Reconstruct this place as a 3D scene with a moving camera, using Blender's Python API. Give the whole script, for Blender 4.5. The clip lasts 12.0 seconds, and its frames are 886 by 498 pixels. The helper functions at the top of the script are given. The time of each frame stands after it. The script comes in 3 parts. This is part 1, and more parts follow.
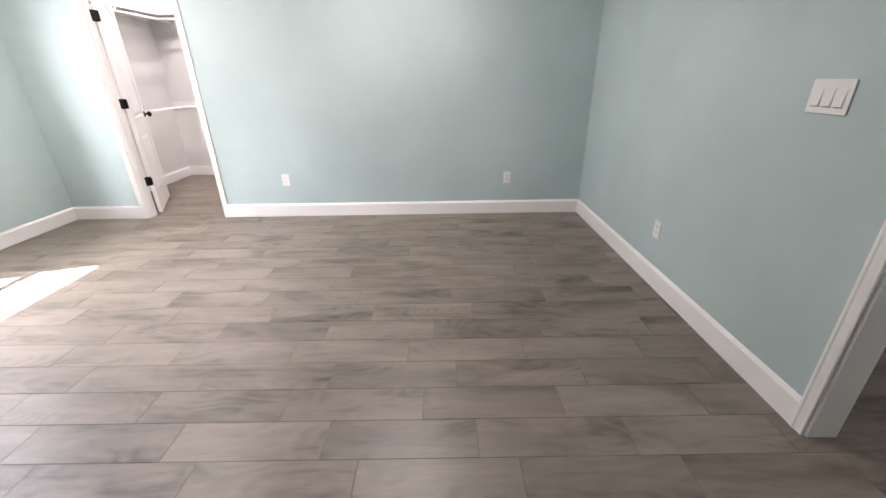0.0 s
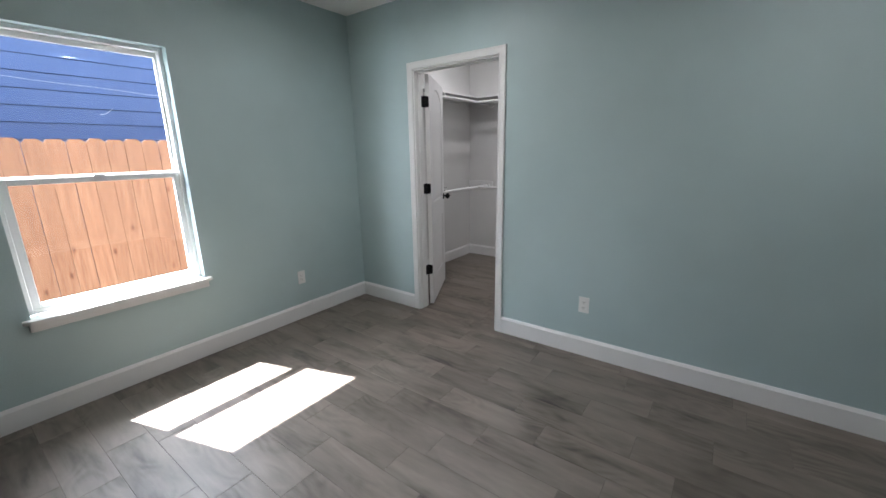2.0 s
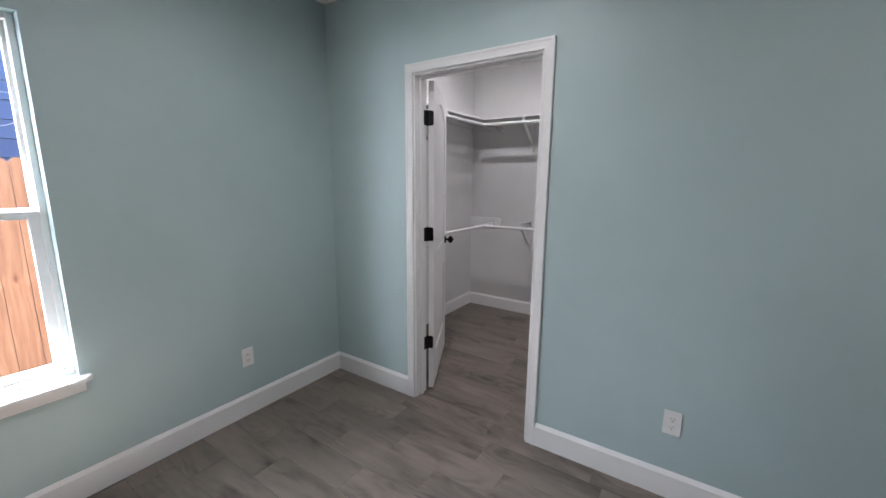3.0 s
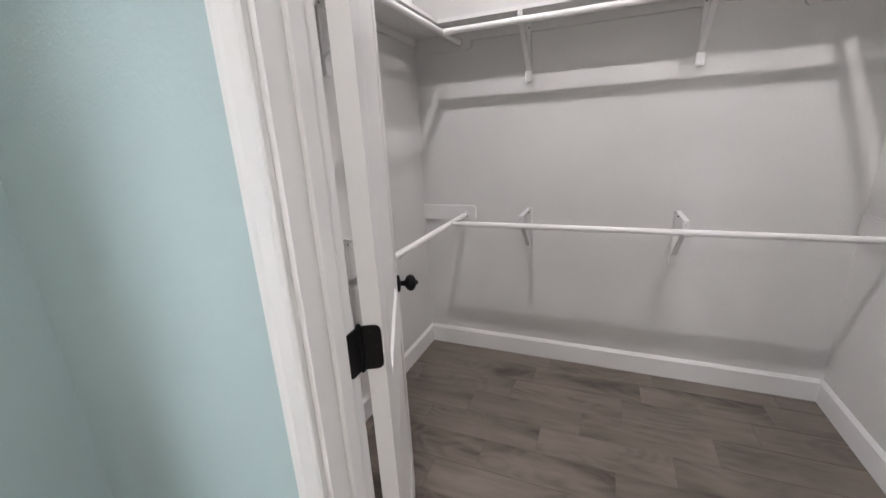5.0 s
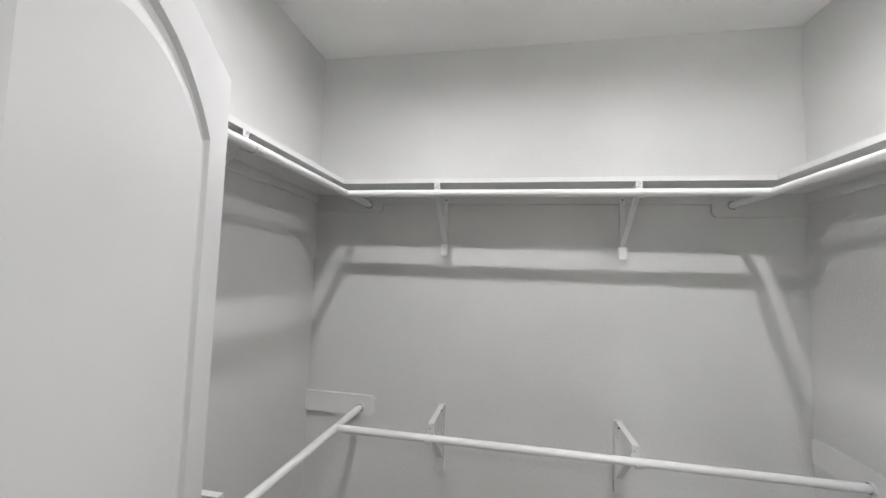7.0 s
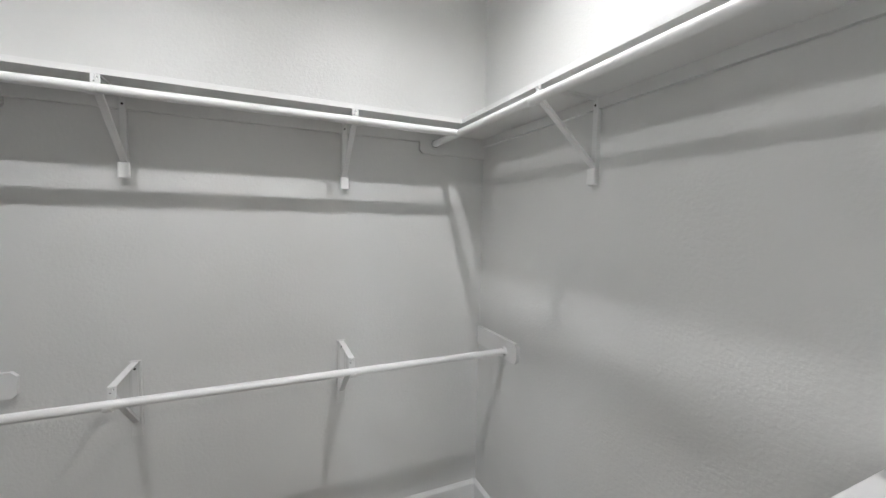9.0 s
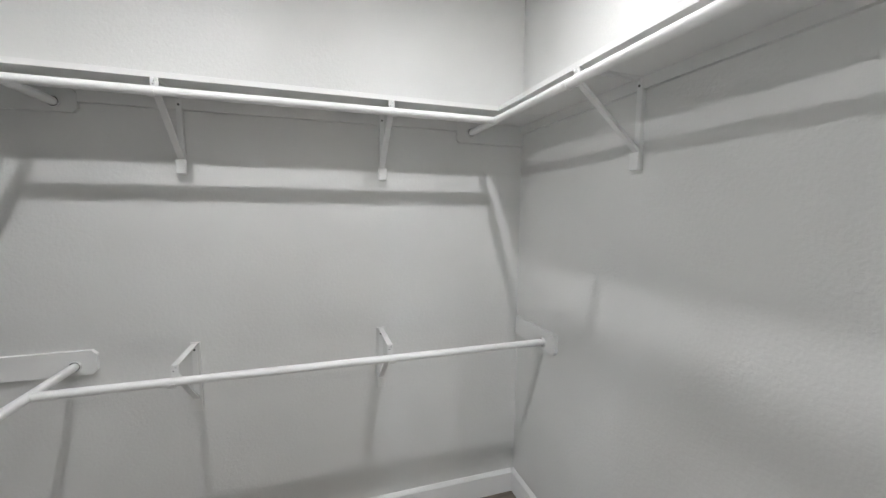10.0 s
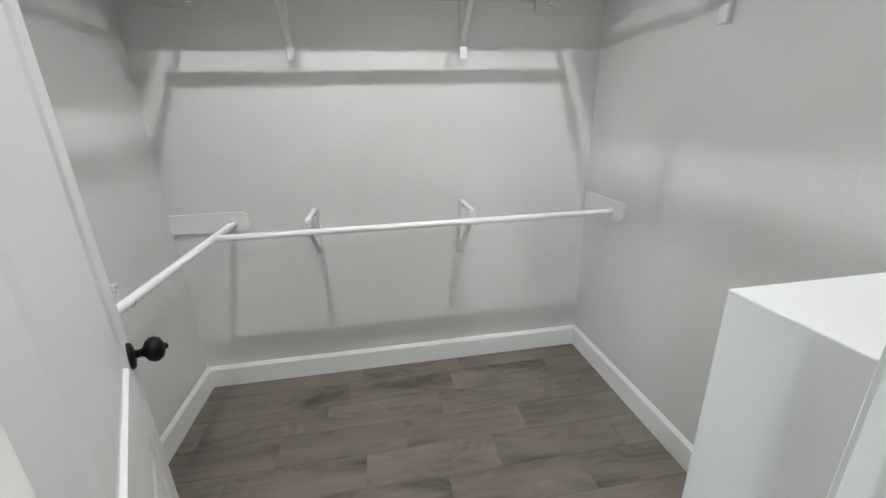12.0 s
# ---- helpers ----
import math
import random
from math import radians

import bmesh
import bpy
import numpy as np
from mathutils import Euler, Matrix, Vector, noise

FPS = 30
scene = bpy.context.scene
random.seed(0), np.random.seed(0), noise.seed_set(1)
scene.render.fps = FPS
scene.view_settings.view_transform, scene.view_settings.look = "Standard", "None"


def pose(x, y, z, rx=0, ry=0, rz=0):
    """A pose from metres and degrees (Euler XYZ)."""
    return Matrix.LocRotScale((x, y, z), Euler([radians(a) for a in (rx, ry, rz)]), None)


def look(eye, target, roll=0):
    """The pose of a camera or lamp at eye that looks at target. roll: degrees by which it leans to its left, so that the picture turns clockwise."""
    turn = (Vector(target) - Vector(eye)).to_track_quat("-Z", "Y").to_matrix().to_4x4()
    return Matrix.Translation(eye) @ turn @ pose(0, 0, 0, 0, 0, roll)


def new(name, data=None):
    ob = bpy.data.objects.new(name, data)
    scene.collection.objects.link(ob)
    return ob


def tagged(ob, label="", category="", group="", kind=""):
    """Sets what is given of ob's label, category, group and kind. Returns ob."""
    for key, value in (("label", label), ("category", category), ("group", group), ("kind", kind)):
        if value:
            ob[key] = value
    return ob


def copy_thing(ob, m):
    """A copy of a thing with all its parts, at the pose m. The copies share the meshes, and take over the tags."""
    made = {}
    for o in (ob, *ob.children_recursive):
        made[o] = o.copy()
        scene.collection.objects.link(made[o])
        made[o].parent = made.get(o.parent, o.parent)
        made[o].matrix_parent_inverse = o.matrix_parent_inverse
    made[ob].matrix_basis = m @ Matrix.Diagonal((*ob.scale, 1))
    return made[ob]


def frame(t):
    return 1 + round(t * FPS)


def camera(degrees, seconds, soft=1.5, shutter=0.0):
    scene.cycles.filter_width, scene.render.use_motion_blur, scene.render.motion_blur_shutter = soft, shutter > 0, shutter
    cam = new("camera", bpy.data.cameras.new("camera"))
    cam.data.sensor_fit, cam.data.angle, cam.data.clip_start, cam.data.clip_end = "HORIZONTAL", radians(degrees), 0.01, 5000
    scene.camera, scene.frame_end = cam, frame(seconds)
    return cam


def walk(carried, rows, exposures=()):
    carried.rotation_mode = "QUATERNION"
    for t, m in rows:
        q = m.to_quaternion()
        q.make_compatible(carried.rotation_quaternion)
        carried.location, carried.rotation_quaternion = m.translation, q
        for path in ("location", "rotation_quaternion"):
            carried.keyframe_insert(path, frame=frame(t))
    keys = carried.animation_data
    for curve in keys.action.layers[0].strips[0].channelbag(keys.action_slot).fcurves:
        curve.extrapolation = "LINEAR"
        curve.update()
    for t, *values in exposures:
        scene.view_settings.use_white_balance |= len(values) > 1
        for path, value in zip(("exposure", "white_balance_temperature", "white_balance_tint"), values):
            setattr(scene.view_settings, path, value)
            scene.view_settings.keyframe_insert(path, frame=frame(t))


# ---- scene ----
cam = camera(97.3, 12.0)
PATH = [
    (0, (0.076, 0.248, 1.312), (0.075, 2.078, 0.503), -0.9),
    (0.5, (-0.025, 0.562, 1.353), (-0.437, 2.359, 0.579), 1.0),
    (1, (-0.161, 0.898, 1.398), (-1.043, 2.546, 0.686), 0.5),
    (1.5, (-0.464, 1.188, 1.394), (-1.599, 2.724, 0.801), 0.3),
    (2, (-0.77, 1.509, 1.44), (-1.926, 3.067, 0.953), -1.0),
    (2.5, (-1.089, 1.876, 1.483), (-2.277, 3.432, 1.071), -0.1),
    (3, (-1.478, 2.198, 1.482), (-2.573, 3.833, 1.123), 0.4),
    (3.2, (-1.612, 2.336, 1.487), (-2.658, 4.005, 1.136), 0.4),
    (4.8, (-2.532, 3.56, 1.453), (-3.167, 5.383, 0.931), -1.9),
    (5, (-2.581, 3.727, 1.486), (-3.334, 5.495, 0.933), -2.9),
    (5.5, (-2.719, 4.02, 1.5), (-3.576, 5.774, 1.065), -1.9),
    (6, (-2.737, 4.17, 1.557), (-3.577, 5.973, 1.35), 0.4),
    (6.5, (-2.696, 4.192, 1.611), (-3.4, 6.063, 1.671), 2.0),
    (7, (-2.679, 4.227, 1.665), (-3.045, 6.189, 1.796), 2.0),
    (7.5, (-2.636, 4.234, 1.655), (-2.629, 6.228, 1.802), 1.9),
    (7.7, (-2.617, 4.242, 1.654), (-2.468, 6.232, 1.782), 1.9),
    (9.3, (-2.509, 4.263, 1.6), (-1.666, 6.068, 1.419), 1.3),
    (9.5, (-2.505, 4.266, 1.593), (-1.69, 6.082, 1.393), 1.1),
    (10, (-2.501, 4.248, 1.612), (-1.886, 6.142, 1.423), 0.5),
    (10.5, (-2.508, 4.214, 1.618), (-2.179, 6.179, 1.446), -0.2),
    (11, (-2.513, 4.184, 1.605), (-2.445, 6.168, 1.361), -0.7),
    (11.5, (-2.532, 4.151, 1.548), (-2.542, 6.096, 1.083), -1.5),
    (12, (-2.669, 4.007, 1.479), (-2.367, 5.879, 0.842), -1.6),
]
EXPOSURES = [(0, 5.36, 6500, 23), (0.5, 4.8, 6400, 22), (1, 4.2, 6150, 21), (1.5, 3.95, 5950, 16), (2, 3.65, 5900, 13), (3, 3.75, 5900, 17), (4.8, 4.25, 6150, 16), (5.5, 4.2, 6150, 16), (6.5, 4.22, 6050, 12), (7.5, 4.2, 5950, 9), (10.5, 4.32, 5950, 8), (12, 4.5, 5900, 5)]
walk(cam, [(t, look(eye, target, roll)) for t, eye, target, roll in PATH], EXPOSURES)


# ---- world, sun, exposure ----
world = bpy.data.worlds.new("sky_world")
scene.world = world
world.use_nodes = True
sky = world.node_tree.nodes.new("ShaderNodeTexSky")
sky.sky_type, sky.sun_disc = "NISHITA", False
SUN_WAY = Vector((0.63, 0.20, -1.0)).normalized()          # the way the sunlight travels
sky.sun_elevation = math.asin(-SUN_WAY.z)
sky.sun_rotation = math.atan2(-SUN_WAY.x, -SUN_WAY.y)
world.node_tree.nodes["Background"].inputs["Strength"].default_value = 0.07
world.node_tree.links.new(sky.outputs["Color"], world.node_tree.nodes["Background"].inputs["Color"])
sun = new("sun", bpy.data.lights.new("sun", "SUN"))
sun.data.energy, sun.data.angle, sun.data.color = 5.0, radians(0.5), (1.0, 0.95, 0.88)
sun.matrix_world = look((-8, -2, 14), Vector((-8, -2, 14)) + SUN_WAY)
BEDROOM_WATTS, CLOSET_WATTS = 0.88, 0.57

# extra lamp over the side yard for sky light, steep through window onto floor
sky_fill = new("sky_fill_light", bpy.data.lights.new("sky_fill_light", "AREA"))
sky_fill.data.shape, sky_fill.data.size, sky_fill.data.size_y = "RECTANGLE", 2.6, 1.4
sky_fill.data.energy, sky_fill.data.color = 6.0, (0.94, 0.97, 1.0)
sky_fill.data.spread = radians(76)
sky_fill.matrix_world = look((-5.5, 2.2, 3.25), (-2.2, 2.2, 0.0))

# second added lamp, from the south, brightening wall and floor by the closet door
south_fill = new("south_fill_light", bpy.data.lights.new("south_fill_light", "AREA"))
south_fill.data.shape, south_fill.data.size, south_fill.data.size_y = "RECTANGLE", 1.2, 1.0
south_fill.data.energy, south_fill.data.color = 1.5, (0.94, 0.97, 1.0)
south_fill.data.spread = radians(80)
south_fill.matrix_world = look((-5.2, 0.85, 2.55), (-3.0, 2.75, 0.75))

# third added lamp, south in the yard, lighting the closet wall through the window
yard_fill = new("yard_fill_light", bpy.data.lights.new("yard_fill_light", "AREA"))
yard_fill.data.shape, yard_fill.data.size, yard_fill.data.size_y = "RECTANGLE", 1.0, 1.8
yard_fill.data.energy, yard_fill.data.color = 2.8, (0.95, 0.98, 1.0)
yard_fill.data.spread = radians(60)
yard_fill.matrix_world = look((-4.55, -0.75, 1.9), (-4.05, 2.4, 1.5))

# ---- sizes ----
XW, XE, YS, YN, H = -3.748, 1.482, -1.25, 4.135, 2.622      # bedroom
CW, CE, CS, CN, CH = -3.735, -1.44, 4.25, 6.158, 2.83              # closet
XO = -3.905                                                 # outer face of the window wall
WY0, WY1, WZ0, WZ1 = 1.754, 2.640, 0.590, 2.102            # window opening
DX0, DX1, DZ = -2.985, -2.206, 2.077                       # closet doorway between the jambs
EY0, EY1 = 0.535, 1.335                                    # bedroom doorway between the jambs
SHELF_Z, SHELF_D, REACH = 2.087, 0.271, 0.302
ROD_Z, LOW_Z = 2.014, 0.982


# ---- materials ----
def material(name, colour, rough=0.5, metal=0.0):
    m = bpy.data.materials.new(name)
    m.use_nodes = True
    b = m.node_tree.nodes["Principled BSDF"]
    b.inputs["Base Color"].default_value = (*colour, 1)
    b.inputs["Roughness"].default_value, b.inputs["Metallic"].default_value = rough, metal
    return m, m.node_tree.nodes, m.node_tree.links, b


def ramp(nodes, stops):
    r = nodes.new("ShaderNodeValToRGB")
    e = r.color_ramp.elements
    while len(e) < len(stops):
        e.new(0.5)
    for k, (at, c) in enumerate(stops):
        e[k].position, e[k].color = at, (*c, 1)
    return r


def noise_node(nodes, links, scale, detail=4.0, vector=None, rough=0.5):
    n = nodes.new("ShaderNodeTexNoise")
    n.inputs["Scale"].default_value, n.inputs["Detail"].default_value, n.inputs["Roughness"].default_value = scale, detail, rough
    if vector:
        links.new(vector, n.inputs["Vector"])
    return n


def coords(nodes, links, space="Object", scale=(1, 1, 1)):
    tc, mp = nodes.new("ShaderNodeTexCoord"), nodes.new("ShaderNodeMapping")
    mp.inputs["Scale"].default_value = scale
    links.new(tc.outputs[space], mp.inputs["Vector"])
    return mp.outputs["Vector"]


def bump(nodes, links, bsdf, height, strength, distance):
    b = nodes.new("ShaderNodeBump")
    b.inputs["Strength"].default_value, b.inputs["Distance"].default_value = strength, distance
    links.new(height, b.inputs["Height"])
    links.new(b.outputs["Normal"], bsdf.inputs["Normal"])


def painted(name, colour, rough, grain=70.0, relief=0.0012, drift=0.06):
    """Rolled or sprayed paint: orange-peel relief, faint large drift of tone and gloss."""
    m, nodes, links, b = material(name, colour, rough)
    v = coords(nodes, links)
    big = noise_node(nodes, links, 1.3, 3, v)
    lo, hi = [c * (1 - drift) for c in colour], [min(1, c * (1 + drift)) for c in colour]
    r = ramp(nodes, [(0.3, lo), (0.7, hi)])
    links.new(big.outputs["Fac"], r.inputs["Fac"])
    links.new(r.outputs["Color"], b.inputs["Base Color"])
    fine = noise_node(nodes, links, grain, 5, v, 0.6)
    bump(nodes, links, b, fine.outputs["Fac"], 0.35, relief)
    gl = nodes.new("ShaderNodeMapRange")
    gl.inputs["To Min"].default_value, gl.inputs["To Max"].default_value = rough - 0.07, rough + 0.07
    links.new(noise_node(nodes, links, 9, 3, v).outputs["Fac"], gl.inputs["Value"])
    links.new(gl.outputs["Result"], b.inputs["Roughness"])
    return m


WALL = painted("seafoam_wall_paint", (0.438, 0.553, 0.558), 0.5, 110, 0.0024)
CLOSET = painted("closet_wall_paint", (0.70, 0.70, 0.685), 0.38, 80, 0.0042)
CEIL = painted("ceiling_paint", (0.78, 0.78, 0.76), 0.8, 60, 0.004)
TRIM = painted("white_trim_paint", (0.80, 0.80, 0.79), 0.32, 30, 0.0006, 0.03)
ROD = painted("white_rod_paint", (0.80, 0.80, 0.79), 0.35, 60, 0.0022, 0.04)
SHELF = painted("white_shelf_paint", (0.78, 0.78, 0.77), 0.4, 40, 0.0008, 0.04)
METAL_WHITE = painted("white_coated_metal", (0.78, 0.78, 0.77), 0.35, 60, 0.0003, 0.03)
VINYL = painted("white_vinyl", (0.80, 0.81, 0.80), 0.35, 20, 0.0003, 0.02)
PLATE = painted("white_plastic", (0.80, 0.80, 0.78), 0.3, 20, 0.0002, 0.02)
BLACK = painted("matte_black_metal", (0.004, 0.004, 0.0045), 0.42, 160, 0.00015, 0.2)
BLACK.node_tree.nodes["Principled BSDF"].inputs["Specular IOR Level"].default_value = 0.22
DARK = material("dark_slot_and_shade", (0.02, 0.02, 0.02), 0.6)[0]
GROUT = painted("grey_grout", (0.13, 0.112, 0.096), 0.9, 120, 0.002, 0.15)
CABLE = material("white_cable", (0.75, 0.75, 0.75), 0.5)[0]
EXTERIOR = painted("exterior_stucco", (0.42, 0.41, 0.38), 0.85, 40, 0.006, 0.08)

LENS, _n, _l, _b = material("lamp_lens", (0.9, 0.9, 0.88), 0.4)
_b.inputs["Emission Color"].default_value, _b.inputs["Emission Strength"].default_value = (1, 0.96, 0.9, 1), 2.0

GLASS = bpy.data.materials.new("window_glass")
GLASS.use_nodes = True
_n, _l = GLASS.node_tree.nodes, GLASS.node_tree.links
_n.remove(_n["Principled BSDF"])
_t, _g, _mix, _f = (_n.new(k) for k in ("ShaderNodeBsdfTransparent", "ShaderNodeBsdfGlossy", "ShaderNodeMixShader", "ShaderNodeFresnel"))
_t.inputs["Color"].default_value = (0.93, 0.95, 0.95, 1)
_g.inputs["Roughness"].default_value = 0.01
_f.inputs["IOR"].default_value = 1.5
_l.new(_f.outputs["Fac"], _mix.inputs["Fac"])
_l.new(_t.outputs["BSDF"], _mix.inputs[1])
_l.new(_g.outputs["BSDF"], _mix.inputs[2])
_l.new(_mix.outputs["Shader"], _n["Material Output"].inputs["Surface"])


def wood_tile():
    """Grey-brown wood-look porcelain: each tile shows another cut of the same printed grain."""
    m, nodes, links, b = material("wood_look_tile", (0.25, 0.22, 0.2), 0.3)
    info, tc = nodes.new("ShaderNodeObjectInfo"), nodes.new("ShaderNodeTexCoord")
    shift = nodes.new("ShaderNodeVectorMath")
    shift.operation = "MULTIPLY_ADD"
    shift.inputs[1].default_value = (37.0, 53.0, 71.0)
    links.new(info.outputs["Random"], shift.inputs[0])
    links.new(tc.outputs["Object"], shift.inputs[2])

    def stretched(sx, sy):
        mp = nodes.new("ShaderNodeMapping")
        mp.inputs["Scale"].default_value = (sx, sy, 1)
        links.new(shift.outputs["Vector"], mp.inputs["Vector"])
        return mp.outputs["Vector"]

    cloud = noise_node(nodes, links, 1.0, 4, stretched(1.5, 4.2), 0.55)
    cloud.inputs["Distortion"].default_value = 0.7
    grain = noise_node(nodes, links, 1.0, 5, stretched(1.8, 15.0), 0.6)
    grain.inputs["Distortion"].default_value = 1.0
    fine = noise_node(nodes, links, 1.0, 3, stretched(14.0, 80.0), 0.6)

    def maths(op, a, c):
        n = nodes.new("ShaderNodeMath")
        n.operation = op
        for k, v in enumerate((a, c)):
            if isinstance(v, float):
                n.inputs[k].default_value = v
            else:
                links.new(v, n.inputs[k])
        return n.outputs["Value"]

    def above(value, lo, hi):
        n = nodes.new("ShaderNodeMapRange")
        n.inputs["From Min"].default_value, n.inputs["From Max"].default_value = lo, hi
        links.new(value, n.inputs["Value"])
        return n.outputs["Result"]

    # cathedral figure: bands along the contours of a slow noise, only here and there; dark smudges apart from it
    field = noise_node(nodes, links, 1.0, 1.5, stretched(2.0, 4.4), 0.4)
    rings = maths("PINGPONG", maths("MULTIPLY", field.outputs["Fac"], 13.0), 0.5)
    where = above(noise_node(nodes, links, 1.0, 2, stretched(2.1, 5.2), 0.5).outputs["Fac"], 0.47, 0.58)
    smudge = above(noise_node(nodes, links, 1.0, 4, stretched(2.6, 9.0), 0.6).outputs["Fac"], 0.56, 0.72)
    figure = maths("ADD", maths("MULTIPLY", maths("MULTIPLY", rings, where), 0.17), maths("MULTIPLY", smudge, 0.085))

    def mixed(a, c, fac):
        mx = nodes.new("ShaderNodeMix")
        mx.inputs["Factor"].default_value = fac
        links.new(a, mx.inputs["A"])
        links.new(c, mx.inputs["B"])
        return mx.outputs["Result"]

    tone = maths("SUBTRACT", mixed(mixed(cloud.outputs["Fac"], grain.outputs["Fac"], 0.34), fine.outputs["Fac"], 0.05), figure)
    r = ramp(nodes, [(0.27, (0.044, 0.035, 0.026)), (0.38, (0.108, 0.089, 0.070)), (0.48, (0.164, 0.138, 0.113)), (0.64, (0.222, 0.190, 0.159))])
    links.new(tone, r.inputs["Fac"])
    hsv, val = nodes.new("ShaderNodeHueSaturation"), nodes.new("ShaderNodeMapRange")
    val.inputs["To Min"].default_value, val.inputs["To Max"].default_value = 0.93, 1.09
    links.new(info.outputs["Random"], val.inputs["Value"])
    links.new(val.outputs["Result"], hsv.inputs["Value"])
    links.new(r.outputs["Color"], hsv.inputs["Color"])
    links.new(hsv.outputs["Color"], b.inputs["Base Color"])
    gl = nodes.new("ShaderNodeMapRange")
    gl.inputs["To Min"].default_value, gl.inputs["To Max"].default_value = 0.37, 0.46
    links.new(grain.outputs["Fac"], gl.inputs["Value"])
    links.new(gl.outputs["Result"], b.inputs["Roughness"])
    bump(nodes, links, b, mixed(grain.outputs["Fac"], fine.outputs["Fac"], 0.3), 0.06, 0.0008)
    b.inputs["Specular IOR Level"].default_value = 0.6
    return m


def cedar():
    """Fresh orange fence wood with upright grain and dark knots."""
    m, nodes, links, b = material("cedar_picket_wood", (0.5, 0.25, 0.12), 0.75)
    info, tc = nodes.new("ShaderNodeObjectInfo"), nodes.new("ShaderNodeTexCoord")
    shift = nodes.new("ShaderNodeVectorMath")
    shift.operation = "MULTIPLY_ADD"
    shift.inputs[1].default_value = (31.0, 17.0, 43.0)
    links.new(info.outputs["Random"], shift.inputs[0])
    links.new(tc.outputs["Object"], shift.inputs[2])
    mp = nodes.new("ShaderNodeMapping")
    mp.inputs["Scale"].default_value = (1, 42, 2.6)
    links.new(shift.outputs["Vector"], mp.inputs["Vector"])
    g = noise_node(nodes, links, 1.0, 5, mp.outputs["Vector"], 0.6)
    g.inputs["Distortion"].default_value = 0.8
    r = ramp(nodes, [(0.25, (0.17, 0.072, 0.038)), (0.5, (0.265, 0.128, 0.070)), (0.75, (0.33, 0.180, 0.108))])
    links.new(g.outputs["Fac"], r.inputs["Fac"])
    mk = nodes.new("ShaderNodeMapping")
    mk.inputs["Scale"].default_value = (1, 8.5, 4.2)
    links.new(shift.outputs["Vector"], mk.inputs["Vector"])
    vor = nodes.new("ShaderNodeTexVoronoi")
    vor.inputs["Scale"].default_value = 1.0
    links.new(mk.outputs["Vector"], vor.inputs["Vector"])
    kr = ramp(nodes, [(0.045, (0.34, 0.15, 0.09)), (0.10, (0.50, 0.30, 0.20)), (0.135, (0.86, 0.76, 0.66)), (0.19, (1, 1, 1))])
    links.new(vor.outputs["Distance"], kr.inputs["Fac"])
    mx = nodes.new("ShaderNodeMix")
    mx.data_type, mx.blend_type = "RGBA", "MULTIPLY"
    mx.inputs["Factor"].default_value = 0.85
    links.new(r.outputs["Color"], mx.inputs[6])
    links.new(kr.outputs["Color"], mx.inputs[7])
    hsv, val = nodes.new("ShaderNodeHueSaturation"), nodes.new("ShaderNodeMapRange")
    val.inputs["To Min"].default_value, val.inputs["To Max"].default_value = 0.82, 1.12
    links.new(info.outputs["Random"], val.inputs["Value"])
    links.new(val.outputs["Result"], hsv.inputs["Value"])
    links.new(mx.outputs[2], hsv.inputs["Color"])
    links.new(hsv.outputs["Color"], b.inputs["Base Color"])
    bump(nodes, links, b, g.outputs["Fac"], 0.4, 0.003)
    return m


TILE, CEDAR = wood_tile(), cedar()
SIDING = painted("blue_siding_paint", (0.092, 0.134, 0.262), 0.55, 50, 0.003, 0.07)
ROOFING = painted("grey_roof_shingle", (0.09, 0.09, 0.09), 0.9, 90, 0.006, 0.2)
SOIL = painted("dry_ground", (0.27, 0.23, 0.17), 0.95, 14, 0.02, 0.25)


# ---- mesh helpers ----
def box(bm, x0, x1, y0, y1, z0, z1, bevel=0.0):
    made = bmesh.ops.create_cube(bm, size=1, matrix=Matrix.Translation(((x0 + x1) / 2, (y0 + y1) / 2, (z0 + z1) / 2)) @ Matrix.Diagonal((x1 - x0, y1 - y0, z1 - z0, 1)))
    if bevel:
        edges = {e for v in made["verts"] for e in v.link_edges}
        bmesh.ops.bevel(bm, geom=list(edges), offset=bevel, segments=2, profile=0.5, affect="EDGES")
    return bm


def prism(bm, outline, way, depth):
    """Extrude a closed 3D outline along way."""
    a = [bm.verts.new(p) for p in outline]
    c = [bm.verts.new(Vector(p) + Vector(way) * depth) for p in outline]
    n = len(a)
    bm.faces.new(a)
    bm.faces.new(c[::-1])
    for k in range(n):
        bm.faces.new((a[k], c[k], c[(k + 1) % n], a[(k + 1) % n]))
    return bm


def tube(bm, p0, p1, r, segs=20, r1=None):
    p0, p1 = Vector(p0), Vector(p1)
    d = p1 - p0
    m = Matrix.Translation((p0 + p1) / 2) @ d.to_track_quat("Z", "Y").to_matrix().to_4x4()
    bmesh.ops.create_cone(bm, cap_ends=True, segments=segs, radius1=r, radius2=r if r1 is None else r1, depth=d.length, matrix=m)
    return bm


def lathe(bm, profile, m=Matrix(), segs=24):
    """Turn (radius, height) pairs round the z axis of m."""
    rings = []
    for r, h in profile:
        rings.append([bm.verts.new(m @ Vector((r * math.cos(2 * math.pi * k / segs), r * math.sin(2 * math.pi * k / segs), h))) for k in range(segs)])
    for a, c in zip(rings, rings[1:]):
        for k in range(segs):
            bm.faces.new((a[k], a[(k + 1) % segs], c[(k + 1) % segs], c[k]))
    bm.faces.new(rings[0][::-1])
    bm.faces.new(rings[-1])
    return bm


